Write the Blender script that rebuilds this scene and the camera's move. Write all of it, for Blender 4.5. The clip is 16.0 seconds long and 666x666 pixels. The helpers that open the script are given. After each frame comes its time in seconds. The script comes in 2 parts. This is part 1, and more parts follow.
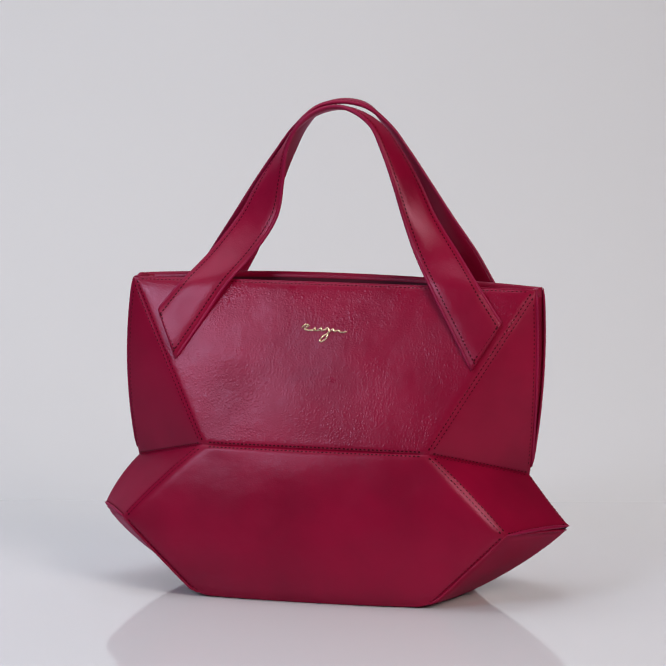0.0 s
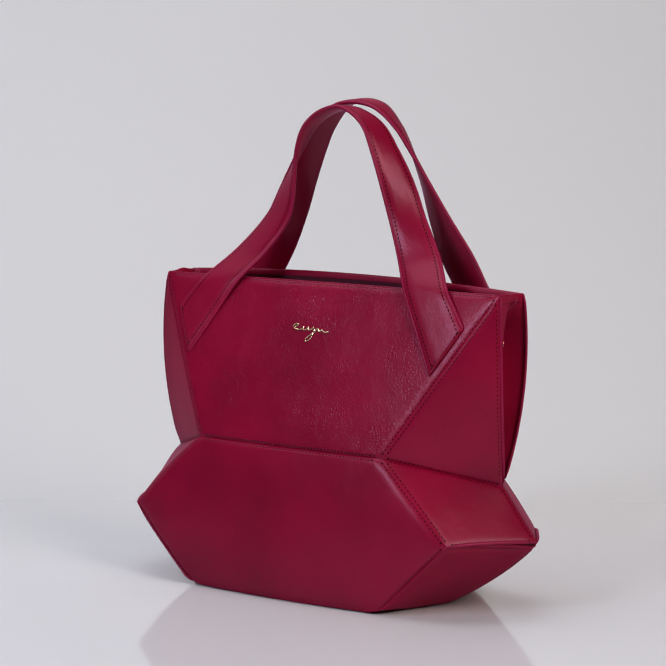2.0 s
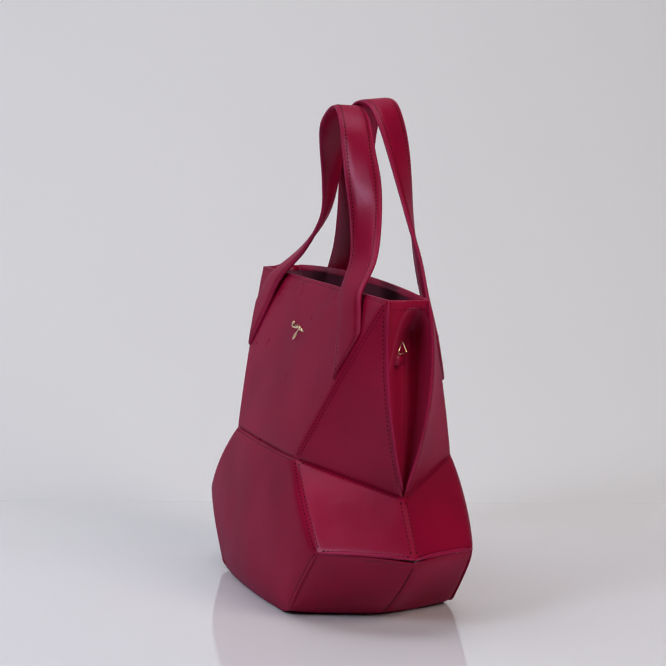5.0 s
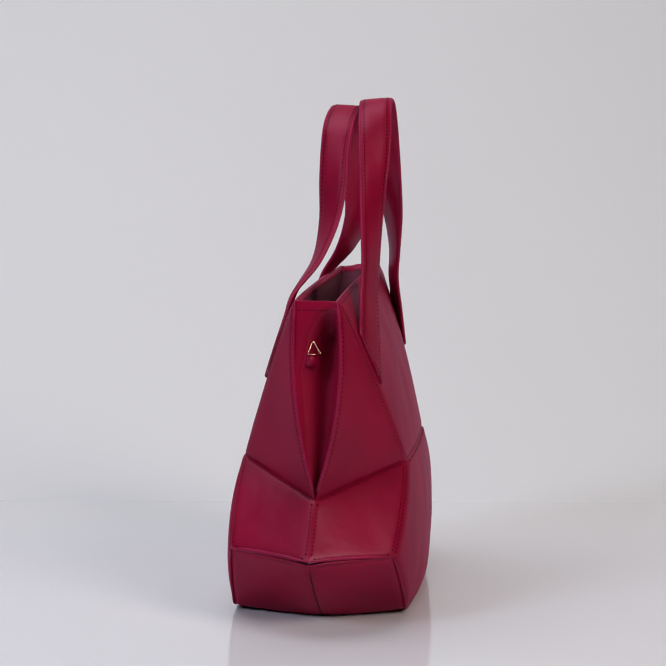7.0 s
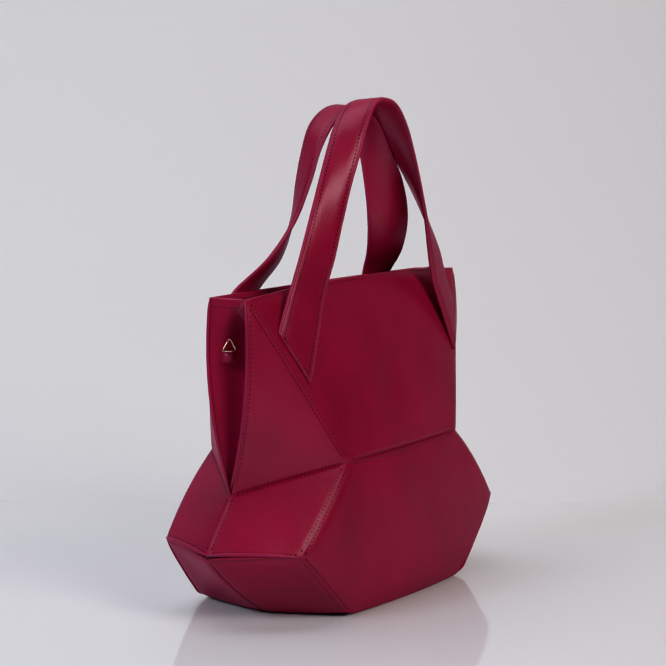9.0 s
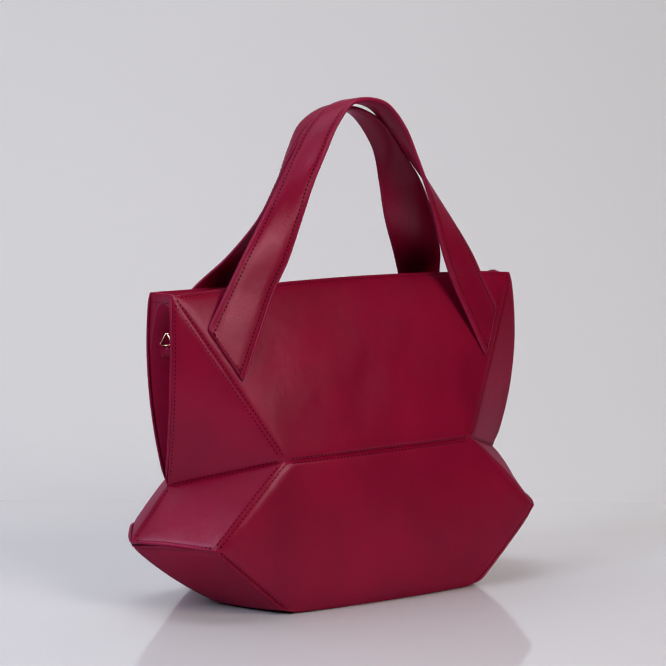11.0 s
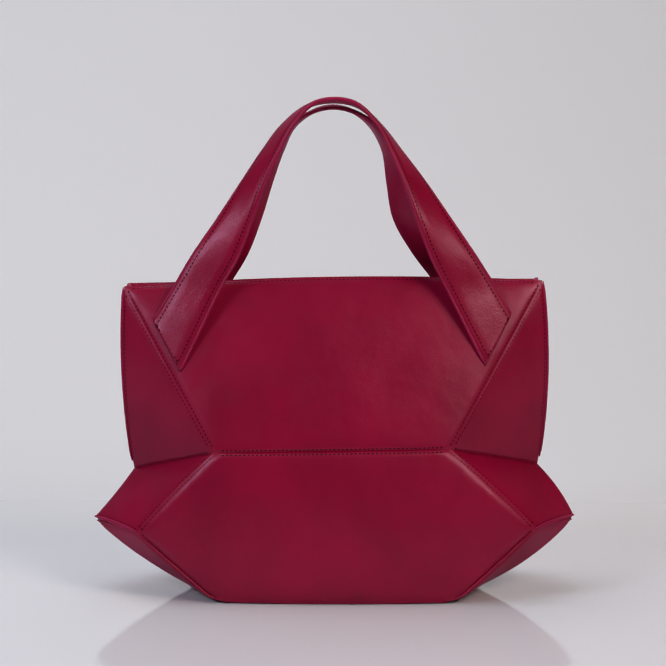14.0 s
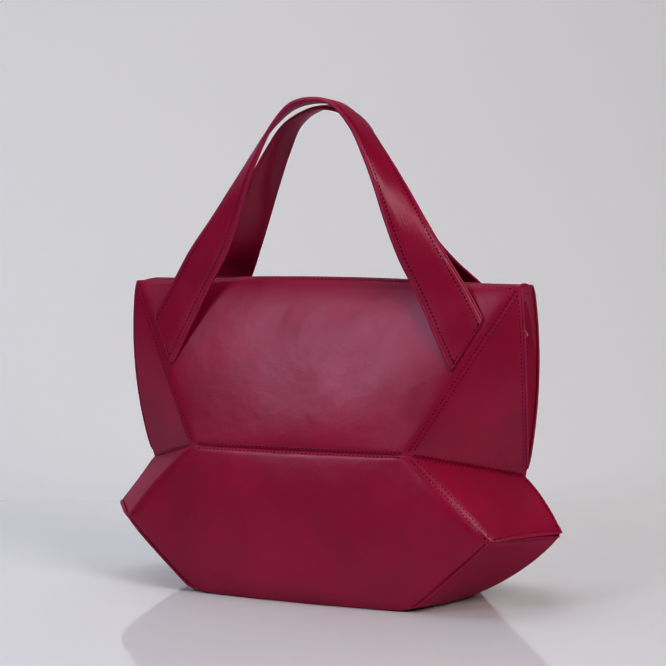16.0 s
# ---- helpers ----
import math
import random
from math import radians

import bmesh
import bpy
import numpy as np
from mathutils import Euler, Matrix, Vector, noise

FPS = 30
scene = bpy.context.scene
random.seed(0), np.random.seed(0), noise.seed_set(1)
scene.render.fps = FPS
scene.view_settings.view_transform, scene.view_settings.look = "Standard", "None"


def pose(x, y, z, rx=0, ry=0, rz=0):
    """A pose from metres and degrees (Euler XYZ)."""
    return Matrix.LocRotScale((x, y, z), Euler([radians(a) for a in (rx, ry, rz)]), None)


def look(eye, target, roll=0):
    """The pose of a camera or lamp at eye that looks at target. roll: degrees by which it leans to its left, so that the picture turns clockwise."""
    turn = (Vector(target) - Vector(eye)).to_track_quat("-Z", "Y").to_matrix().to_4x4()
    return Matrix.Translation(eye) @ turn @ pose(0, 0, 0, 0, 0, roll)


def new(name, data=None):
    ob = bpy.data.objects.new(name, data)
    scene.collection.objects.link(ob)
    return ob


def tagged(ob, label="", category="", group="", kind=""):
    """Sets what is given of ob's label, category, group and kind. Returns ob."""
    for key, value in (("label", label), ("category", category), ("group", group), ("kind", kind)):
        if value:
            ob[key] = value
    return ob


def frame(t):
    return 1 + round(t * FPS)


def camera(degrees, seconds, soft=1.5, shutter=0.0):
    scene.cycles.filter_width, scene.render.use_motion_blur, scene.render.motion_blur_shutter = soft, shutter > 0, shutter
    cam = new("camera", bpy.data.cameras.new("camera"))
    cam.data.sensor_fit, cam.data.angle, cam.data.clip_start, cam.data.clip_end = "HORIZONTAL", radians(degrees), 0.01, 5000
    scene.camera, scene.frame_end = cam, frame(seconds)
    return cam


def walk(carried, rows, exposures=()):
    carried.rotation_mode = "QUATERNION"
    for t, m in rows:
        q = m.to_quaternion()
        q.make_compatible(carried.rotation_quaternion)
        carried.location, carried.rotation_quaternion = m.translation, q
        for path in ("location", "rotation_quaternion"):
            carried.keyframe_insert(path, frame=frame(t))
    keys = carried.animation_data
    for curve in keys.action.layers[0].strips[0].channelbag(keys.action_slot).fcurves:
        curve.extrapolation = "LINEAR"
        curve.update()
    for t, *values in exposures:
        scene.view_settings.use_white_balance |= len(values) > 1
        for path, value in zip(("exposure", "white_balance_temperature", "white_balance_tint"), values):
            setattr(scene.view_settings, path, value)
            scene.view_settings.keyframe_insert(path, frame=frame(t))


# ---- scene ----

# ------------------------------------------------------------------ camera
cam = camera(16.97, 16.0)
EYE = (0.0, -1.844, 0.388)
VIEW = pose(*EYE, 90 - 5.416, 0, 0) @ pose(0, 0, 0, 0, 0, 0.209)
walk(cam, [(0, VIEW), (16, VIEW)])

# ------------------------------------------------------------------ light
world = bpy.data.worlds.new("studio_air")
scene.world = world
world.use_nodes = True
world.node_tree.nodes["Background"].inputs[0].default_value = (0.9, 0.93, 1.0, 1)
world.node_tree.nodes["Background"].inputs[1].default_value = 0.04


def softbox(name, eye, target, sx, sy, watts, colour):
    """A studio softbox: a rectangular area lamp."""
    data = bpy.data.lights.new(name, "AREA")
    data.shape, data.size, data.size_y = "RECTANGLE", sx, sy
    data.energy, data.color = watts, colour
    ob = new(name, data)
    ob.matrix_world = look(eye, target)
    return ob


softbox("softbox_key", (-1.30, -1.28, 1.2), (0, 0.1, 0.2), 0.65, 0.65, 15.6, (0.87, 0.96, 1.10))
softbox("softbox_fill", (1.08, -1.34, 1.2), (0, 0.1, 0.2), 0.85, 0.85, 21.3, (1.03, 0.90, 0.80))
softbox("softbox_top", (-0.7, 0.25, 2.3), (-0.7, 0.42, 0), 2.4, 1.5, 28.0, (0.975, 0.975, 1.0))
scene.view_settings.exposure = 0.0


# ------------------------------------------------------------------ materials
def material(name):
    m = bpy.data.materials.new(name)
    m.use_nodes = True
    return m, m.node_tree.nodes, m.node_tree.links, m.node_tree.nodes["Principled BSDF"]


def leather(name, colour, grain, rough=0.33, pebble=0.0, shine=0.023, graze=0.20):
    """Dyed calf leather: soft tone patches, fine pores, and pebbled grain where it is shrunken."""
    m, n, l, b = material(name)
    tex = n.new("ShaderNodeTexCoord")
    cloud = n.new("ShaderNodeTexNoise")
    cloud.inputs["Scale"].default_value, cloud.inputs["Detail"].default_value = 14, 4
    l.new(tex.outputs["Object"], cloud.inputs["Vector"])
    ramp = n.new("ShaderNodeValToRGB")
    ramp.color_ramp.elements[0].position, ramp.color_ramp.elements[1].position = 0.3, 0.7
    ramp.color_ramp.elements[0].color = (*[c * 0.80 for c in colour], 1)
    ramp.color_ramp.elements[1].color = (*[min(1, c * 1.16) for c in colour], 1)
    l.new(cloud.outputs["Fac"], ramp.inputs["Fac"])
    l.new(ramp.outputs["Color"], b.inputs["Base Color"])
    gloss = n.new("ShaderNodeMapRange")
    gloss.inputs["To Min"].default_value, gloss.inputs["To Max"].default_value = rough - 0.06, rough + 0.08
    worn = n.new("ShaderNodeTexNoise")
    worn.inputs["Scale"].default_value, worn.inputs["Detail"].default_value = 60, 5
    l.new(tex.outputs["Object"], worn.inputs["Vector"])
    l.new(worn.outputs["Fac"], gloss.inputs["Value"])
    l.new(gloss.outputs["Result"], b.inputs["Roughness"])
    pores = n.new("ShaderNodeTexNoise")
    pores.inputs["Scale"].default_value, pores.inputs["Detail"].default_value = 900, 3
    l.new(tex.outputs["Object"], pores.inputs["Vector"])
    bump = n.new("ShaderNodeBump")
    bump.inputs["Strength"].default_value, bump.inputs["Distance"].default_value = grain, 0.0004
    l.new(pores.outputs["Fac"], bump.inputs["Height"])
    sag = n.new("ShaderNodeTexNoise")
    sag.inputs["Scale"].default_value, sag.inputs["Detail"].default_value = 38, 2.5
    l.new(tex.outputs["Object"], sag.inputs["Vector"])
    slack = n.new("ShaderNodeBump")
    slack.inputs["Strength"].default_value, slack.inputs["Distance"].default_value = 0.36, 0.0022
    l.new(sag.outputs["Fac"], slack.inputs["Height"])
    l.new(slack.outputs["Normal"], bump.inputs["Normal"])
    if pebble:
        cells = n.new("ShaderNodeTexVoronoi")
        cells.feature = "DISTANCE_TO_EDGE"
        cells.inputs["Scale"].default_value, cells.inputs["Randomness"].default_value = 400, 1.0
        warp = n.new("ShaderNodeTexNoise")
        warp.inputs["Scale"].default_value = 120
        l.new(tex.outputs["Object"], warp.inputs["Vector"])
        add = n.new("ShaderNodeVectorMath")
        add.operation = "MULTIPLY_ADD"
        add.inputs[1].default_value = (0.0022, 0.0022, 0.0022)
        l.new(warp.outputs["Color"], add.inputs[0])
        l.new(tex.outputs["Object"], add.inputs[2])
        l.new(add.outputs["Vector"], cells.inputs["Vector"])
        deep = n.new("ShaderNodeBump")
        deep.inputs["Distance"].default_value = 0.0005
        round_off = n.new("ShaderNodeMapRange")
        round_off.interpolation_type = "SMOOTHSTEP"
        round_off.inputs["From Max"].default_value = 0.5
        l.new(cells.outputs["Distance"], round_off.inputs["Value"])
        l.new(round_off.outputs["Result"], deep.inputs["Height"])
        tight = n.new("ShaderNodeTexNoise")
        tight.inputs["Scale"].default_value, tight.inputs["Detail"].default_value = 22, 2
        l.new(tex.outputs["Object"], tight.inputs["Vector"])
        drawn = n.new("ShaderNodeMapRange")
        drawn.inputs["From Min"].default_value, drawn.inputs["From Max"].default_value = 0.35, 0.68
        drawn.inputs["To Min"].default_value, drawn.inputs["To Max"].default_value = pebble * 0.2, pebble
        l.new(tight.outputs["Fac"], drawn.inputs["Value"])
        l.new(drawn.outputs["Result"], deep.inputs["Strength"])
        l.new(bump.outputs["Normal"], deep.inputs["Normal"])
        l.new(deep.outputs["Normal"], b.inputs["Normal"])
    else:
        l.new(bump.outputs["Normal"], b.inputs["Normal"])
    b.inputs["Specular IOR Level"].default_value = 0.0
    sheen = n.new("ShaderNodeBsdfAnisotropic")
    sheen.inputs["Color"].default_value = (1.0, 0.62, 0.84, 1)
    l.new(gloss.outputs["Result"], sheen.inputs["Roughness"])
    l.new((deep if pebble else bump).outputs["Normal"], sheen.inputs["Normal"])
    mix = n.new("ShaderNodeMixShader")
    glance = n.new("ShaderNodeFresnel")
    glance.inputs["IOR"].default_value = 1.45
    share = n.new("ShaderNodeMath")
    share.operation = "MULTIPLY_ADD"
    share.inputs[1].default_value, share.inputs[2].default_value = graze, shine
    l.new(glance.outputs["Fac"], share.inputs[0])
    l.new(share.outputs["Value"], mix.inputs["Fac"])
    l.new(b.outputs["BSDF"], mix.inputs[1])
    l.new(sheen.outputs["BSDF"], mix.inputs[2])
    l.new(mix.outputs["Shader"], n["Material Output"].inputs["Surface"])
    return m


CRIMSON = (0.235, 0.0022, 0.026)
LEATHER = leather("crimson_leather", CRIMSON, 0.25, 0.33, 0.0, 0.019)
GRAINED = leather("grained_crimson_leather", CRIMSON, 0.3, 0.29, 0.36, 0.023)
# same crimson leather, its sheen cut to keep the gusset folds dark
FOLDED = leather("folded_side_leather", CRIMSON, 0.3, 0.45, 0.0, 0.010, 0.05)
STRAP = leather("strap_leather", CRIMSON, 0.3, 0.32, 0.16)
EDGE = leather("painted_edge", (0.25, 0.0026, 0.038), 0.15, 0.42)
LINING = leather("dark_lining", (0.055, 0.002, 0.008), 0.4, 0.7)


def plain(name, colour, rough, metal=0.0):
    m, n, l, b = material(name)
    tex = n.new("ShaderNodeTexCoord")
    noise_node = n.new("ShaderNodeTexNoise")
    noise_node.inputs["Scale"].default_value = 400
    l.new(tex.outputs["Object"], noise_node.inputs["Vector"])
    mix = n.new("ShaderNodeMapRange")
    mix.inputs["To Min"].default_value, mix.inputs["To Max"].default_value = rough * 0.85, rough * 1.2
    l.new(noise_node.outputs["Fac"], mix.inputs["Value"])
    l.new(mix.outputs["Result"], b.inputs["Roughness"])
    b.inputs["Base Color"].default_value = (*colour, 1)
    b.inputs["Metallic"].default_value = metal
    b.inputs["Specular IOR Level"].default_value = 0.5 if metal else 0.08
    return m


THREAD = plain("maroon_thread", (0.042, 0.0010, 0.0056), 0.7)
GOLD = plain("polished_gold", (0.88, 0.69, 0.46), 0.16, 1.0)


PAPER = (0.75, 0.75, 0.77)


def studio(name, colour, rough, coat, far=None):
    """Studio surface with faint clouding; coat: how glossy its clear top layer is; far: (from, to) over which colour
    and gloss fade into the backdrop paper's, to soften the horizon.
    """
    m, n, l, b = material(name)
    tex = n.new("ShaderNodeTexCoord")
    cloud = n.new("ShaderNodeTexNoise")
    cloud.inputs["Scale"].default_value, cloud.inputs["Detail"].default_value = 2.2, 3
    l.new(tex.outputs["Object"], cloud.inputs["Vector"])
    ramp = n.new("ShaderNodeValToRGB")
    ramp.color_ramp.elements[0].color = (*[c * 0.97 for c in colour], 1)
    ramp.color_ramp.elements[1].color = (*colour, 1)
    l.new(cloud.outputs["Fac"], ramp.inputs["Fac"])
    l.new(ramp.outputs["Color"], b.inputs["Base Color"])
    b.inputs["Roughness"].default_value = rough
    b.inputs["Specular IOR Level"].default_value = coat
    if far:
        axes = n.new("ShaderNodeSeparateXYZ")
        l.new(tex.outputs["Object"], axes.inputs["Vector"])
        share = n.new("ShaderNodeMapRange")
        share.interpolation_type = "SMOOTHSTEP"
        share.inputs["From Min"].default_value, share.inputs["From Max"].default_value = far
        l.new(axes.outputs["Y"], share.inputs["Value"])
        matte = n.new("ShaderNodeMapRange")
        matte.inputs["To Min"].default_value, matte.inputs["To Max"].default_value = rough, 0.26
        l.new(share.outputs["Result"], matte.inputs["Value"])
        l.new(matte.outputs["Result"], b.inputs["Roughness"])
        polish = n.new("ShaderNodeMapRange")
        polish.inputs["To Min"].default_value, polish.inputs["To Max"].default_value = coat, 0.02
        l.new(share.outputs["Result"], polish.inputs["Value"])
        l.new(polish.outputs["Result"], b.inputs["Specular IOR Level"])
        # soft horizon put into the colour: the floor's tone eases into the backdrop's
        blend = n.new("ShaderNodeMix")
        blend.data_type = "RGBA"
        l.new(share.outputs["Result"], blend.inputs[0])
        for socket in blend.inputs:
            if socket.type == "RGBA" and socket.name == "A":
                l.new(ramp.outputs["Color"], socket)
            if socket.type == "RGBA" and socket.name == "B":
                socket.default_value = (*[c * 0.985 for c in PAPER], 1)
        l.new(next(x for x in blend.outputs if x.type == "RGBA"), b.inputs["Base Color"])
    return m


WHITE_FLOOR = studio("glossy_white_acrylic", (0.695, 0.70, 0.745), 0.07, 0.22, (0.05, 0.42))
WHITE_WALL = studio("matte_white_paper", PAPER, 0.75, 0.02)
ROOM = studio("studio_wall_paint", (0.07, 0.07, 0.075), 0.9, 0.2)


# ------------------------------------------------------------------ mesh helpers
def link(name, bm, mat, parent=None, label="", smooth=True):
    data = bpy.data.meshes.new(name)
    for f in bm.faces:
        f.smooth = smooth
    bm.to_mesh(data)
    bm.free()
    data.materials.append(mat)
    ob = new(name, data)
    if parent is not None:
        ob.parent = parent
    if label:
        tagged(ob, label)
    return ob


def part(name, bm, mat, parent, label="", smooth=True):
    return link(name, bm, mat, parent, label, smooth)


def lattice(bm, rows, closed=False):
    """Faces between rows of points, each row as long as the next."""
    vs = [[bm.verts.new(p) for p in row] for row in rows]
    for a, b in zip(vs, vs[1:]):
        count = len(a)
        for k in range(count if closed else count - 1):
            j = (k + 1) % count
            bm.faces.new((a[k], a[j], b[j], b[k]))
    return vs


def spline(points, steps):
    """A smooth curve through points (Catmull-Rom on chord lengths), steps samples to a span."""
    p = [Vector(q) for q in points]
    p = [2 * p[0] - p[1]] + p + [2 * p[-1] - p[-2]]
    out = []
    for a, b, c, d in zip(p, p[1:], p[2:], p[3:]):
        ta, tb, tc = ((b - a).length ** 0.5, (c - b).length ** 0.5, (d - c).length ** 0.5)
        m1 = (b - a) / ta - (c - a) / (ta + tb) + (c - b) / tb
        m2 = (c - b) / tb - (d - b) / (tb + tc) + (d - c) / tc
        m1, m2 = m1 * tb, m2 * tb
        for k in range(steps):
            u = k / steps
            out.append((2 * u**3 - 3 * u**2 + 1) * b + (u**3 - 2 * u**2 + u) * m1 + (3 * u**2 - 2 * u**3) * c + (u**3 - u**2) * m2)
    out.append(p[-2].copy())
    return out


def tube(bm, path, radius, sides=8, flat=1.0):
    """A rounded cord along a path."""
    rows, up = [], Vector((0.13, 0.21, 0.97))
    for k, q in enumerate(path):
        t = (path[min(k + 1, len(path) - 1)] - path[max(k - 1, 0)]).normalized()
        u = (up - t * up.dot(t)).normalized()
        w = t.cross(u)
        r = radius * min(1, 0.35 + 0.3 * k, 0.35 + 0.3 * (len(path) - 1 - k))
        rows.append([q + (u * math.cos(a) + w * math.sin(a) * flat) * r for a in (2 * math.pi * i / sides for i in range(sides))])
    vs = lattice(bm, rows, closed=True)
    bm.faces.new(list(reversed(vs[0])))
    bm.faces.new(vs[-1])


def stitches(bm, path, normal_at, pitch=0.0034, length=0.0024, width=0.0010, height=0.0001):
    """A run of short thread stitches along a path, each a small rounded lozenge lying on the leather."""
    lengths = [0.0]
    for a, b in zip(path, path[1:]):
        lengths.append(lengths[-1] + (b - a).length)
    count = int(lengths[-1] / pitch)
    k = 0
    for i in range(count):
        s = (i + 0.5) * lengths[-1] / max(count, 1)
        while k < len(lengths) - 2 and lengths[k + 1] < s:
            k += 1
        a, b = path[k], path[k + 1]
        q = a.lerp(b, (s - lengths[k]) / max(lengths[k + 1] - lengths[k], 1e-9))
        t = (b - a).normalized()
        n = normal_at(k)
        w = n.cross(t).normalized()
        h = length / 2
        low = [bm.verts.new(q + t * x * h + w * y * width - n * 0.0001) for x, y in ((-1, 0), (-0.6, -0.7), (0.6, -0.7), (1, 0), (0.6, 0.7), (-0.6, 0.7))]
        top = [bm.verts.new(q + t * x * h * 0.6 + n * height) for x in (-1, 1)]
        bm.faces.new((low[0], low[1], top[0]))
        bm.faces.new((low[1], low[2], top[1], top[0]))
        bm.faces.new((low[2], low[3], top[1]))
        bm.faces.new((low[3], low[4], top[1]))
        bm.faces.new((low[4], low[5], top[0], top[1]))
        bm.faces.new((low[5], low[0], top[0]))


# ------------------------------------------------------------------ the studio
def sheet(name, profile, half, mat, label):
    """A wide sheet swept along x from a profile of (y, z)."""
    bm = bmesh.new()
    lattice(bm, [[(x, y, z) for x in np.linspace(-half, half, 9)] for y, z in profile])
    return tagged(link(name, bm, mat), label, "", "", "structure")


SWEEP = 0.42
bend = [(SWEEP + 0.9 * math.sin(a), 0.9 * (1 - math.cos(a))) for a in np.linspace(0, math.pi / 2, 28)]
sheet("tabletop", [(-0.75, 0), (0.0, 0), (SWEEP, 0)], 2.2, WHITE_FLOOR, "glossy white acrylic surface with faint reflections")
sheet("wall_back", bend + [(bend[-1][0], 1.6), (bend[-1][0], 2.8)], 2.2, WHITE_WALL, "smooth pale grey sweep curving up behind the bag")
sheet("floor", [(-3.2, -0.006), (0, -0.006), (1.5, -0.006)], 2.65, ROOM, "dark studio floor")


def slab(name, lo, hi, mat, label):
    bm = bmesh.new()
    bmesh.ops.create_cube(bm, size=1)
    for v in bm.verts:
        v.co = Vector([lo[k] + (v.co[k] + 0.5) * (hi[k] - lo[k]) for k in range(3)])
    return tagged(link(name, bm, mat, smooth=False), label, "", "", "structure")


slab("wall_left", (-2.7, -3.2, -0.1), (-2.6, 1.5, 2.8), ROOM, "plain dark studio wall")
slab("wall_right", (2.6, -3.2, -0.1), (2.7, 1.5, 2.8), ROOM, "plain dark studio wall")
slab("wall_front", (-2.7, -3.3, -0.1), (2.7, -3.2, 2.8), ROOM, "plain dark studio wall behind the camera")
slab("ceiling", (-2.7, -3.3, 2.8), (2.7, 1.5, 2.9), ROOM, "plain dark studio ceiling")


# ------------------------------------------------------------------ the handbag
def both(x, y, z):
    """The four mirrored corners of a handbag point, by (front or back, left or right)."""
    return {(f, s): Vector(((x if s == "r" else -x), (-y if f == "f" else y), z)) for f in "fb" for s in "lr"}


RIM, WAIST = both(0.1705, 0.0180, 0.2565), both(0.0955, 0.0620, 0.1247)
FLARE, FOOT = both(0.1605, 0.0640, 0.0615), both(0.0965, 0.0690, 0.0022)
# the bag is hand-sewn: each corner sits a little off the mirrored place
for corner, key, x, y, z in (
        (RIM, "fl", -0.1690, -0.0178, 0.2583), (RIM, "fr", 0.1702, -0.0158, 0.2538), (RIM, "bl", -0.1708, 0.0185, 0.2594), (RIM, "br", 0.1710, 0.0184, 0.2533),
        (WAIST, "fl", -0.0968, -0.0605, 0.1252), (WAIST, "fr", 0.0928, -0.0642, 0.1244), (WAIST, "bl", -0.0942, 0.0618, 0.1265), (WAIST, "br", 0.0962, 0.0637, 0.1234),
        (FLARE, "fl", -0.1625, -0.0665, 0.0632), (FLARE, "fr", 0.1563, -0.0656, 0.0616), (FLARE, "bl", -0.1636, 0.0617, 0.0626), (FLARE, "br", 0.1584, 0.0593, 0.0584),
        (FOOT, "fl", -0.0970, -0.0722, 0.0022), (FOOT, "fr", 0.0956, -0.0725, 0.0022), (FOOT, "bl", -0.0985, 0.0648, 0.0022), (FOOT, "br", 0.0938, 0.0650, 0.0022)):
    corner[key[0], key[1]] = Vector((x, y, z))
NOTCH = {"r": Vector((0.1648, 0, 0.1015)), "l": Vector((-0.1706, -0.0010, 0.1057))}
TIP = {"r": Vector((0.1977, -0.0012, 0.0604)), "l": Vector((-0.2014, -0.0004, 0.0625))}
HEEL = {"r": Vector((0.1150, 0, 0.0022)), "l": Vector((-0.1190, 0, 0.0022))}


def rounded_foot(f, s, run=0.013):
    """The corner where cheek and sole meet, rounded off: its two tangent points and its middle."""
    o = FOOT[f, s]
    up = o + (FLARE[f, s] - o).normalized() * run
    along = o + Vector((run if s == "l" else -run, 0, 0))
    return up, along, up * 0.25 + o * 0.5 + along * 0.25, o


def bezier(a, b, c, t0, t1, steps=5):
    out = []
    for k in range(steps + 1):
        t = t0 + (t1 - t0) * k / steps
        out.append(a * (1 - t) ** 2 + b * 2 * t * (1 - t) + c * t * t)
    return out


def edge_line(a, b, bow=None, steps=None):
    """Points from a to b; bow: how far its middle is drawn out."""
    steps = steps or max(4, int((b - a).length / 0.006))
    out = []
    for k in range(steps + 1):
        u = k / steps
        q = a.lerp(b, u)
        if bow is not None:
            q = q + bow * (4 * u * (1 - u))
        out.append(q)
    return out


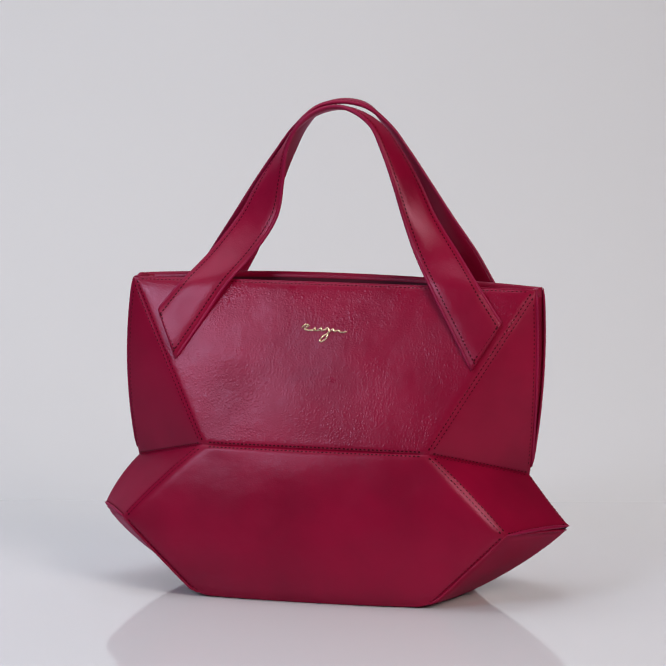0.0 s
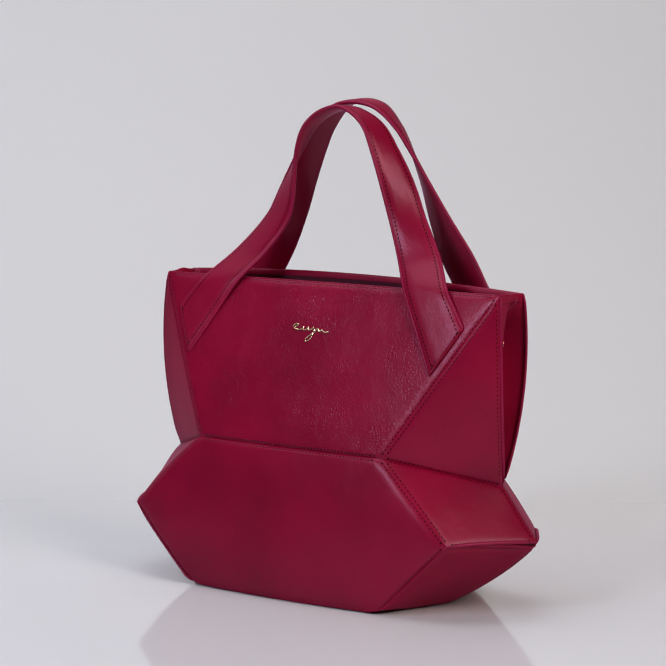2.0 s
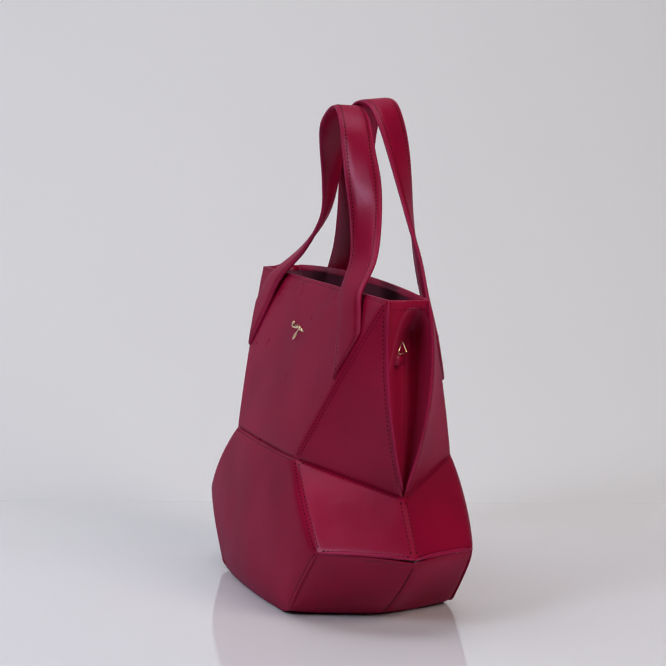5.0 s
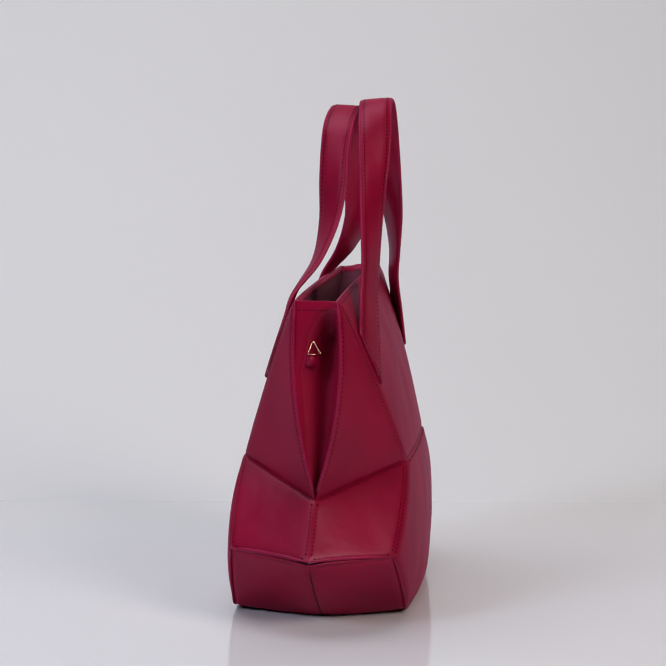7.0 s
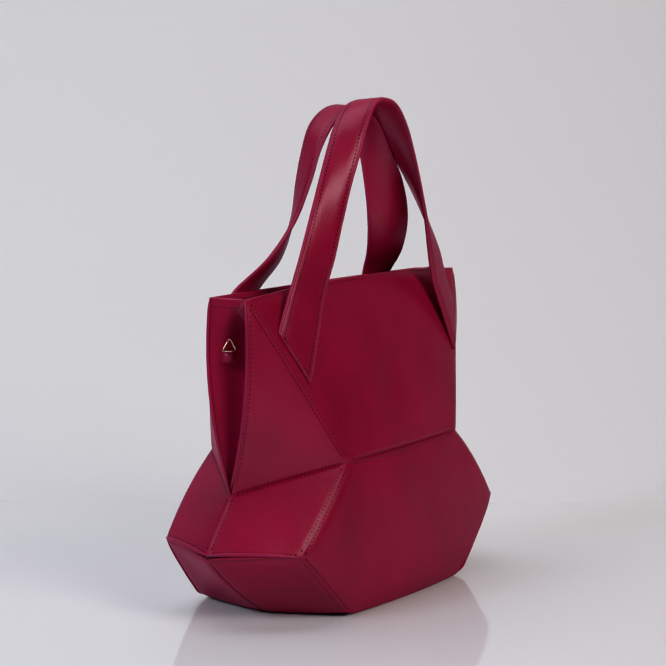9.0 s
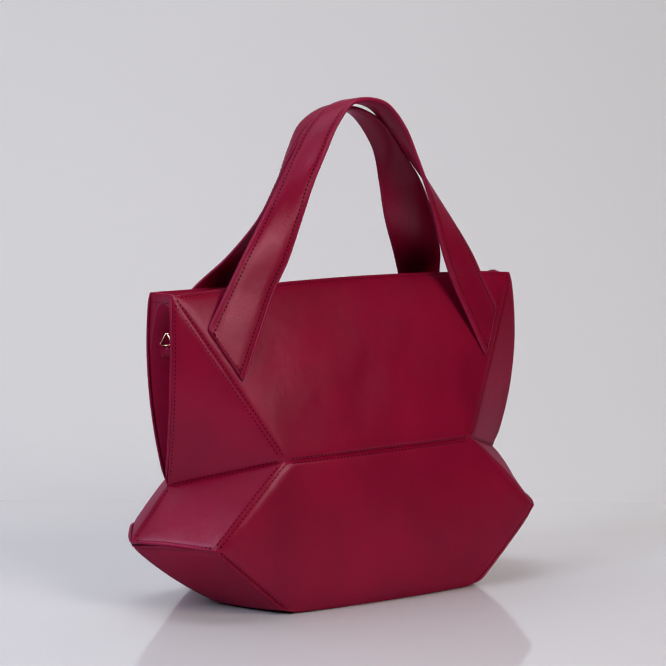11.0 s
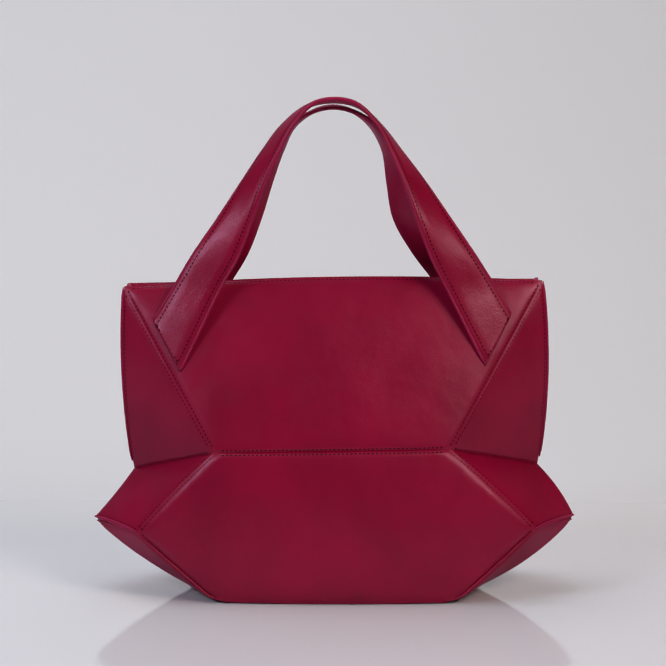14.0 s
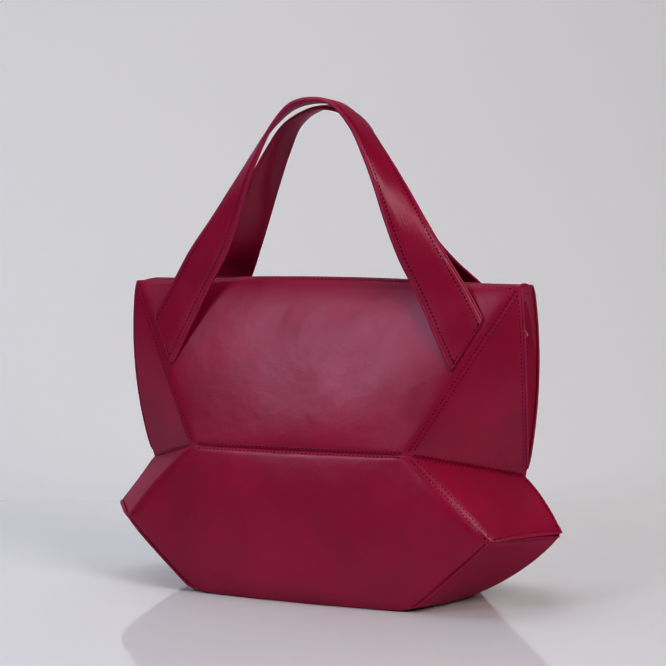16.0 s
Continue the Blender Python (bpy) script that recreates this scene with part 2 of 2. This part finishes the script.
class Patch:
    """A padded leather panel inside a loop of edges: seams lie low, the middle swells.
    The sheet between the edges takes its shape from them by mean value coordinates."""

    def __init__(self, edges, bulge, lift=0.0012, soft=0.003, reach=0.028):
        self.edges, self.bulge, self.lift, self.reach = edges, bulge, lift, reach
        self.soft = soft if isinstance(soft, list) else [soft] * len(edges)
        self.loop = [q for e in edges for q in e[:-1]]
        self.c = sum(self.loop, Vector()) / len(self.loop)
        n = Vector()
        for a, b in zip(self.loop, self.loop[1:] + self.loop[:1]):
            n += (a - self.c).cross(b - self.c)
        self.n = n.normalized()
        self.u = (edges[0][-1] - edges[0][0])
        self.u = (self.u - self.n * self.u.dot(self.n)).normalized()
        self.v = self.n.cross(self.u)
        self.flat = np.array([self.plan(q) for q in self.loop])
        self.rise = np.array([(q - self.c).dot(self.n) for q in self.loop])
        self.lines = [np.array([self.plan(q) for q in e]) for e in edges]

    def plan(self, q):
        d = q - self.c
        return d.dot(self.u), d.dot(self.v)

    def sheet(self, p):
        """The height of the sheet between the edges over plan points p."""
        d = self.flat[None] - p[:, None]
        r = np.maximum(np.linalg.norm(d, axis=2), 1e-7)
        d2, r2 = np.roll(d, -1, axis=1), np.roll(r, -1, axis=1)
        cross = d[..., 0] * d2[..., 1] - d[..., 1] * d2[..., 0]
        dot = (d * d2).sum(axis=2)
        tan = (r * r2 - dot) / np.where(np.abs(cross) < 1e-12, 1e-12, cross)
        w = (np.roll(tan, 1, axis=1) + tan) / r
        return (w * self.rise).sum(axis=1) / w.sum(axis=1)

    def swell(self, p):
        """How far the padding stands up over plan points p."""
        big, small = np.ones(len(p)), np.ones(len(p))
        for line, soft in zip(self.lines, self.soft):
            a, b = line[:-1], line[1:]
            ab = b - a
            t = np.clip(((p[:, None] - a) * ab).sum(axis=2) / (ab * ab).sum(axis=1), 0, 1)
            d = np.linalg.norm(p[:, None] - a - t[..., None] * ab, axis=2).min(axis=1)
            big *= 1 - np.exp(-(d / self.reach))
            small *= 1 - np.exp(-(d / soft) ** 1.3)
        x, y = p[:, 0] + self.c.x * 7, p[:, 1] + self.c.y * 11
        slack = np.sin(88 * x + 31 * y + 1.3) + np.sin(-47 * x + 93 * y + 0.4) + 0.7 * np.sin(131 * x - 77 * y)
        return (self.bulge * 1.7 + 0.00025 * slack) * big + self.lift * small

    def points(self, p):
        h = self.sheet(p) + self.swell(p)
        return [self.c + self.u * float(a) + self.v * float(b) + self.n * float(z) for (a, b), z in zip(p, h)]

    def clearance(self, i):
        a, b = self.lines[i][0], self.lines[i][-1]
        t = (b - a) / np.linalg.norm(b - a)
        return abs(a[0] * t[1] - a[1] * t[0])

    def build(self):
        bm = bmesh.new()
        n = len(self.loop)
        depths = [0.006, 0.014, 0.025, 0.04, 0.06, 0.085, 0.12, 0.17, 0.24, 0.33, 0.43, 0.54, 0.66, 0.78, 0.9]
        vs = [[bm.verts.new(q) for q in self.loop]]
        for d in depths:
            vs.append([bm.verts.new(q) for q in self.points(self.flat * (1 - d))])
        for a, b in zip(vs, vs[1:]):
            for k in range(n):
                j = (k + 1) % n
                bm.faces.new((a[k], a[j], b[j], b[k]))
        mid = bm.verts.new(self.points(np.zeros((1, 2)))[0])
        for k in range(n):
            bm.faces.new((vs[-1][k], vs[-1][(k + 1) % n], mid))
        return bm

    def seam(self, bm, i, d=0.0015, trim=0.002):
        """Stitches d in from edge i."""
        h, line = self.clearance(i), self.lines[i]
        fine = np.concatenate([line[:-1] + (line[1:] - line[:-1]) * k / 3 for k in range(3)])
        fine = fine[np.argsort(((fine - line[0]) @ (line[-1] - line[0])))]
        keep = (np.linalg.norm(fine - line[0], axis=1) > trim) & (np.linalg.norm(fine - line[-1], axis=1) > trim)
        path, above, below = (self.points(fine[keep] * (1 - x / h)) for x in (d, d + 0.0006, d - 0.0006))
        normals = []
        for k in range(len(path)):
            along = path[min(k + 1, len(path) - 1)] - path[max(k - 1, 0)]
            n = along.cross(above[k] - below[k]).normalized()
            normals.append(n if n.dot(self.n) > 0 else -n)
        if len(path) > 2:
            stitches(bm, path, lambda k: normals[k])


bag = tagged(new("handbag"), "crimson leather geometric handbag with two strap handles on glossy white", "handbag")


def outward(f):
    return -1 if f == "f" else 1


def gusset_edge(f, s):
    """The side edge of a panel, from the rim corner down to the notch."""
    side = 1 if s == "r" else -1
    return edge_line(RIM[f, s], NOTCH[s], Vector(((0.0045 if s == "l" else 0.0036) * side, (0.0095 if f == "b" else 0.0070) * outward(f), 0)), 48)


def rim_edge(f):
    """The mouth's edge from left to right; the back one arches up a little."""
    return edge_line(RIM[f, "l"], RIM[f, "r"], Vector((0, 0.002 * outward(f), 0.0055 if f == "b" else 0.0005)), 50)


def turned(edges, f):
    """Edges run anticlockwise seen from outside: the back is the mirror of the front."""
    return edges if f == "f" else [list(reversed(e)) for e in reversed(edges)]


def panel_part(name, edges, f, mat, bulge, seams, label="", lift=0.0012, soft=0.003, inset=None):
    """A panel with its own stitching; seams name the edges as given for the front."""
    if isinstance(soft, list) and f == "b":
        soft = list(reversed(soft))
    patch = Patch(turned(edges, f), bulge, lift, soft)
    ob = part(name, patch.build(), mat, bag, label)
    bm = bmesh.new()
    for i in seams:
        patch.seam(bm, i if f == "f" else len(edges) - 1 - i, (inset or {}).get(i, 0.0015))
    if bm.verts:
        tagged(part("stitching", bm, THREAD, ob, "dark maroon thread stitching"), kind="stuff")
    else:
        bm.free()
    return patch


def eased(path, away):
    """The path drawn aside by away, less towards its ends."""
    last = len(path) - 1
    return [q + away * min(1, 0.2 + 0.25 * k, 0.2 + 0.25 * (last - k)) for k, q in enumerate(path)]


def cord(name, path, radius, mat, parent, label="", flat=1.0):
    bm = bmesh.new()
    tube(bm, path, radius, 8, flat)
    return part(name, bm, mat, parent, label)


UPPER = {}
ROUND = {key: rounded_foot(*key) for key in FOOT}
for key in FOOT:
    FOOT[key] = ROUND[key][2]
for f in "fb":
    o = outward(f)
    waist = edge_line(WAIST[f, "l"], WAIST[f, "r"], Vector((0, 0.002 * o, 0.0)), 32)
    slant = {s: edge_line(RIM[f, s], WAIST[f, s], Vector((0, 0.001 * o, 0))) for s in "lr"}
    hip = {s: edge_line(WAIST[f, s], NOTCH[s]) for s in "lr"}
    brow = {s: edge_line(WAIST[f, s], FLARE[f, s], Vector((0, 0.002 * o, 0.002))) for s in "lr"}
    cheek = {}
    for s in "lr":
        up, along, mid, o_foot = ROUND[f, s]
        cheek[s] = edge_line(FLARE[f, s], up, Vector((0, 0.001 * o, 0)))[:-1] + bezier(up, o_foot, along, 0, 0.5)
    lip = {s: edge_line(TIP[s], FLARE[f, s], Vector((0, 0, 0.001))) for s in "lr"}
    ridge = {s: edge_line(NOTCH[s], TIP[s], Vector((-0.001 if s == "r" else -0.0022, 0, 0.0 if s == "r" else 0.001))) for s in "lr"}
    seat = {s: [q + Vector((-0.002 if s == "r" else 0.002, 0, -0.0036)) * (1 - k / (len(lip[s]) - 1)) ** 0.6 for k, q in enumerate(lip[s])] for s in "lr"}
    keel = {s: edge_line(seat[s][0], HEEL[s], Vector((0.003 if s == "r" else -0.004, 0, -0.002 if s == "r" else -0.004))) for s in "lr"}
    left, right = ROUND[f, "l"], ROUND[f, "r"]
    sole = (bezier(left[0], left[3], left[1], 0.5, 1)[:-1] + edge_line(left[1], right[1], Vector((0, 0.003 * o, -0.0006)), 32)[:-1]
            + bezier(right[1], right[3], right[0], 0, 0.5))
    heel = {s: edge_line(FOOT[f, s], HEEL[s], Vector((0, 0, -0.001))) for s in "lr"}
    flip = lambda e: list(reversed(e))
    UPPER[f] = panel_part("front_panel" if f == "f" else "back_panel",
                          [slant["l"], waist, flip(slant["r"]), flip(rim_edge(f))], f, GRAINED if f == "f" else LEATHER, 0.0016 if f == "f" else 0.0042,
                          (0, 1, 2, 3), "pebble-grained crimson leather front" if f == "f" else "smooth crimson leather back", lift=0.0015, soft=[0.0024, 0.0012, 0.0024, 0.003])
    panel_part("lower_panel", [flip(waist), brow["l"], cheek["l"], sole, flip(cheek["r"]), flip(brow["r"])], f, LEATHER, 0.006 if f == "f" else 0.0055,
               (0, 1, 2, 4, 5), lift=0.0030, soft=[0.0012, 0.0032, 0.003, 0.006, 0.003, 0.0032])
    for s in "lr":
        left = s == "l"
        tri = [gusset_edge(f, s), flip(hip[s]), flip(slant[s])]
        quad = [hip[s], ridge[s], lip[s], flip(brow[s])]
        under = [flip(seat[s]), keel[s], flip(heel[s]), flip(cheek[s])]
        if not left:
            tri, quad, under = ([flip(e) for e in reversed(x)] for x in (tri, quad, under))
        panel_part("side_panel", tri, f, LEATHER, 0.0015, (0, 1, 2), lift=0.0009, soft=0.0018, inset={0 if left else 2: 0.0022})
        panel_part("flared_panel", quad, f, LEATHER, 0.0025, (0, 1, 2, 3), lift=0.0010, soft=0.0018, inset={1 if left else 2: 0.0022})
        panel_part("corner_panel", under, f, LEATHER, 0.002, (), lift=0.002, soft=0.0024)
        away = Vector((0.0012 if s == "r" else -0.0012, 0.0006 * o, 0.0006))
        cord("lip_piping", eased(lip[s], away), 0.0015, EDGE, bag, "bright magenta painted leather edge")
        cord("lower_lip", eased(seat[s][:-3], away), 0.0013, LEATHER, bag)
        groove = [a.lerp(b, 0.5) * 0.993 for a, b in zip(lip[s], seat[s])]
        # the gap's shade is put in as dark lining colour on this strip
        bm = bmesh.new()
        lattice(bm, [lip[s], groove, seat[s]])
        part("lip_groove", bm, LINING, bag, "groove between two leather edges, coloured dark for its shade")
        cord("gusset_piping", [q + Vector((0.0008 if s == "r" else -0.0008, -0.001 * o, 0)) for q in gusset_edge(f, s)[:-2]], 0.0012, EDGE, bag,
             "bright magenta painted leather edge")
        cord("corner_piping", eased(cheek[s], Vector((0.0008 if s == "r" else -0.0008, 0.0004 * o, 0))), 0.0011, LEATHER, bag)

for s in "lr":
    line = edge_line(TIP[s] + Vector((-0.002 if s == "r" else 0.002, 0, -0.0036)), HEEL[s], Vector((0.003 if s == "r" else -0.004, 0, -0.002 if s == "r" else -0.004)))
    # a dark cord paints in the shade of the recessed join
    cord("corner_seam", line[1:], 0.0005, THREAD, bag, "thin dark cord drawn for the shade of a sunken seam")

# the base between the feet
foot_loop = (edge_line(FOOT["f", "l"], FOOT["f", "r"]), edge_line(FOOT["f", "r"], HEEL["r"]), edge_line(HEEL["r"], FOOT["b", "r"]),
             edge_line(FOOT["b", "r"], FOOT["b", "l"]), edge_line(FOOT["b", "l"], HEEL["l"]), edge_line(HEEL["l"], FOOT["f", "l"]))
part("base", Patch([list(reversed(e)) for e in reversed(foot_loop)], 0.0004, 0.0008).build(), LEATHER, bag)


def gusset(s):
    """The folded side between the panels, drawn inwards below the rim."""
    side = 1 if s == "r" else -1
    a, b = gusset_edge("f", s), gusset_edge("b", s)
    rows = []
    for k, (p, q) in enumerate(zip(a, b)):
        v = k / (len(a) - 1)
        depth = (0.0025 + 0.0285 * min(1, max(0, v - 0.03) / 0.15)) * (1 - v) ** 0.6
        row = []
        for i in range(25):
            u = i / 24
            pinch = max(0, 1 - v / 0.35)
            crest = 0.66 + 0.14 * pinch
            fold = math.sin(math.pi / 2 * u / crest) ** (1.7 + 5 * pinch) if u < crest else max(0.0, math.cos(math.pi / 2 * (u - crest) / (1 - crest))) ** (0.9 + 0.6 * pinch)
            curl = 0.0016 * math.exp(-((u - 0.5) / 0.16) ** 2 - (v / 0.04) ** 2) if s == "l" else 0.0
            row.append(p.lerp(q, u) + Vector((-side * depth * fold, 0, curl)))
        rows.append(row)
    bm = bmesh.new()
    lattice(bm, rows if s == "r" else [list(reversed(r)) for r in rows])
    ob = part("gusset", bm, FOLDED, bag, "crimson leather side folded inwards")
    bm = bmesh.new()
    stitches(bm, [q + Vector((side * 0.0002, 0, 0)) for q in rows[2][2:-2]], lambda k: Vector((side, 0, 0)), width=0.0004)
    tagged(part("stitching", bm, THREAD, ob, "dark maroon thread stitching"), kind="stuff")
    return rows


# the mouth: its cut rim and the lining that goes down inside
SIDES = {s: gusset(s) for s in "rl"}
mouth = rim_edge("f") + SIDES["r"][0][1:-1] + list(reversed(rim_edge("b"))) + list(reversed(SIDES["l"][0]))[1:-1]


def inner(q, d, drop):
    y = q.y - math.copysign(d * min(1, abs(q.y) / 0.013), q.y)
    x = q.x - math.copysign(d * min(1, max(0, abs(q.x) - 0.12) / 0.05), q.x)
    return Vector((x, y, q.z - drop))


bm = bmesh.new()
lattice(bm, [mouth, [q + Vector((0, 0, 0.0008)) for q in mouth], [inner(q, 0.0028, -0.0008) for q in mouth], [inner(q, 0.003, 0.004) for q in mouth]], closed=True)
part("rim", bm, STRAP, bag, "cut crimson leather rim")
bm = bmesh.new()
deep = []
for k, (tuck, drop) in enumerate(((0, 0.004), (0.006, 0.007), (0.026, 0.014), (0.040, 0.026), (0.042, 0.05), (0.042, 0.09))):
    row = []
    for q in mouth:
        p = inner(q, 0.003, drop)
        p.x -= math.copysign(tuck * min(1, max(0, abs(q.x) - 0.10) / 0.06), q.x)
        row.append(p)
    deep.append(row)
vs = lattice(bm, deep, closed=True)
bm.faces.new(vs[-1])
part("lining", bm, LINING, bag, "dark crimson lining")


def on_panel(f, x, z, proud):
    """The place over (x, z) that stands proud of an upper panel's leather."""
    patch, q = UPPER[f], Vector((x, 0.03 * outward(f), z))
    for _ in range(6):
        hit = patch.points(np.array([patch.plan(q)]))[0]
        q = q + Vector((x - hit.x, 0, z - hit.z))
    return Vector((hit.x, hit.y + proud * outward(f), hit.z))


# ------------------------------------------------------------------ handles
LEVELS = (0.255, 0.280, 0.310, 0.340, 0.365, 0.385)
# each leg: its sewn corner, then x and y at the levels above; inner edge, then outer edge
LEGS = {
    ("f", "r"): (((0.1238, -0.0398, 0.1906), (0.0865, 0.0718, 0.0602, 0.0510, 0.0420, 0.0322), (-0.0250, -0.0125, -0.0085, -0.0095, -0.0095, -0.0085)),
                 ((0.1452, -0.0246, 0.2270), (0.1250, 0.1052, 0.0832, 0.0675, 0.0527, 0.0370), (-0.0225, -0.0040, 0.0075, 0.0122, 0.0122, 0.0140))),
    ("f", "l"): (((-0.1254, -0.0372, 0.1935), (-0.0865, -0.0675, -0.0502, -0.0447, -0.0408, -0.0303), (-0.0250, -0.0095, 0.0005, 0.0000, -0.0030, -0.0062)),
                 ((-0.1438, -0.0303, 0.2320), (-0.1255, -0.1064, -0.0860, -0.0693, -0.0510, -0.0355), (-0.0225, 0.0010, 0.0170, 0.0205, 0.0190, 0.0180))),
    ("b", "r"): (((0.1242, 0.0460, 0.1874), (0.0915, 0.0775, 0.0660, 0.0554, 0.0441, 0.0335), (0.0395, 0.0395, 0.0405, 0.0425, 0.0442, 0.0441)),
                 ((0.1464, 0.0316, 0.2267), (0.1288, 0.1142, 0.0937, 0.0741, 0.0575, 0.0425), (0.0310, 0.0308, 0.0279, 0.0252, 0.0230, 0.0211))),
    ("b", "l"): (((-0.1232, 0.0392, 0.1932), (-0.0915, -0.0787, -0.0672, -0.0565, -0.0460, -0.0355), (0.0405, 0.0430, 0.0455, 0.0451, 0.0443, 0.0436)),
                 ((-0.1444, 0.0276, 0.2330), (-0.1310, -0.1151, -0.0945, -0.0737, -0.0547, -0.0385), (0.0310, 0.0325, 0.0295, 0.0243, 0.0193, 0.0165))),
}
CROWN = {"f": ((0.001, -0.0040, 0.4012), (0.001, 0.0175, 0.4000)), "b": ((-0.001, 0.0420, 0.4070), (-0.001, 0.0182, 0.4050))}


def handle(f):
    """One strap from sewn end to sewn end: two edge curves, leather between, a painted edge and stitching along both."""
    curves = []
    for e in (0, 1):
        arms = {}
        for s in "lr":
            corner, xs, ys = LEGS[f, s][e]
            crown = CROWN[f][e]
            shoulder = (xs[-1] * 0.52, (ys[-1] + crown[1]) / 2, crown[2] - 0.0042)
            sewn = on_panel(f, corner[0], corner[2], 0.0007)
            lifted = Vector((xs[0], ys[0], LEVELS[0]))
            middle = sewn.lerp(lifted, 0.5)
            seat = on_panel(f, middle.x, middle.z, 0.0011)
            if seat.y * outward(f) > middle.y * outward(f):
                middle.y = seat.y
            arms[s] = [sewn, middle] + list(zip(xs, ys, LEVELS)) + [shoulder]
        curves.append(spline(arms["l"] + [CROWN[f][e]] + list(reversed(arms["r"])), 12))
    ins, outs = curves
    count = len(ins)
    thick = 0.0034
    rows, normals = [], []
    for k in range(count):
        t = (ins[min(k + 1, count - 1)] + outs[min(k + 1, count - 1)] - ins[max(k - 1, 0)] - outs[max(k - 1, 0)]).normalized()
        w = outs[k] - ins[k]
        n = w.cross(t).normalized()
        if f == "f":
            n = -n
        normals.append(n)
    for k in range(count):
        a, b, n = ins[k], outs[k], normals[k]
        w = b - a
        prof = [(0.0, -0.3), (0.0, 0.3), (0.035, 0.5), (0.3, 0.58), (0.7, 0.58), (0.965, 0.5), (1.0, 0.3), (1.0, -0.3), (0.965, -0.5), (0.5, -0.5), (0.035, -0.5)]
        rows.append([a + w * u + n * thick * v for u, v in prof])
    bm = bmesh.new()
    vs = lattice(bm, rows, closed=True)
    bm.faces.new(vs[0])
    bm.faces.new(list(reversed(vs[-1])))
    bmesh.ops.recalc_face_normals(bm, faces=bm.faces)
    ob = part("handle", bm, STRAP, bag, "crimson leather strap handle, twisted towards its top")
    for path, sign in ((ins, -1), (outs, 1)):
        edge = [q + (outs[k] - ins[k]).normalized() * sign * 0.0002 for k, q in enumerate(path)]
        cord("painted_edge", edge, 0.0014, EDGE, ob, "bright magenta painted strap edge")
    bm = bmesh.new()
    for inset in (0.11, 0.89):
        path = [ins[k].lerp(outs[k], inset) + normals[k] * thick * 0.54 for k in range(count)]
        stitches(bm, path, lambda k: normals[min(k, count - 1)], width=0.0009, height=0.0002)
    for k in (1, count - 2):
        path = [ins[k].lerp(outs[k], u) + normals[k] * thick * 0.57 for u in np.linspace(0.1, 0.9, 12)]
        stitches(bm, path, lambda j, k=k: normals[k])
    tagged(part("stitching", bm, THREAD, ob, "dark maroon thread stitching"), kind="stuff")


handle("f")
handle("b")


# ------------------------------------------------------------------ gilt script mark and side rings
mark = [(-0.0195, 0.2205), (-0.0165, 0.2230), (-0.0130, 0.2228), (-0.0170, 0.2200), (-0.0130, 0.2188), (-0.0095, 0.2192), (-0.0070, 0.2212), (-0.0080, 0.2190),
        (-0.0045, 0.2192), (-0.0028, 0.2215), (-0.0020, 0.2190), (0.0015, 0.2200), (0.0030, 0.2212), (0.0040, 0.2180), (0.0015, 0.2120), (-0.0030, 0.2100),
        (-0.0025, 0.2125), (0.0040, 0.2175), (0.0075, 0.2205), (0.0085, 0.2182), (0.0120, 0.2195), (0.0140, 0.2178), (0.0195, 0.2188)]
cord("emblem", spline([on_panel("f", x, z, 0.0006) for x, z in mark], 5), 0.0006, GOLD, bag, "small polished gold squiggle emblem")


def side_ring(s):
    side = 1 if s == "r" else -1
    turn = Matrix.Rotation(side * 0.6, 3, "Z")
    base = SIDES[s][13][9] + Vector((side * 0.0018, 0, 0))
    bm = bmesh.new()
    bmesh.ops.create_cube(bm, size=1)
    for v in bm.verts:
        v.co = base + turn @ Vector((v.co.x * 0.0024, v.co.y * 0.011, v.co.z * 0.010 - 0.0035))
    bmesh.ops.bevel(bm, geom=bm.edges[:], offset=0.0006, segments=2, affect="EDGES")
    tab = part("ring_tab", bm, LEATHER, bag, "small crimson leather tab")
    tri = [base + turn @ Vector((side * 0.0034 - side * 0.12 * z, y * 0.9, z * 0.9)) for y, z in ((-0.0058, 0.0015), (-0.0050, 0.0035), (-0.0008, 0.0115), (0.0008, 0.0115), (0.0050, 0.0035), (0.0058, 0.0015), (0, 0.0010), (-0.0058, 0.0015))]
    cord("ring", tri, 0.0006, GOLD, tab, "gold triangular ring")


side_ring("r")
side_ring("l")

# ------------------------------------------------------------------ the turn
TURN = (13.50, 19.36, 25.22, 31.07, 36.92, 42.85, 48.76, 54.72, 60.71, 66.65, 72.59, 78.53, 84.47, 90.41, 96.37, 102.22, 108.15, 114.10, 120.09, 126.08, 132.07, 138.05, 144.04, 150.03, 155.84, 161.74, 167.58, 173.52, 179.47, 185.42, 191.38, 197.36, 203.32)


def motions():
    """The handbag turns on the spot, seen through half a turn and a little more."""
    rows = []
    for k, a in enumerate(TURN):
        r = radians(a)
        rows.append((k * 0.5, pose(0.005 * math.sin(r), 0.005 * math.cos(r), -0.001, 0, 0, -a)))
    walk(bag, rows)


motions()
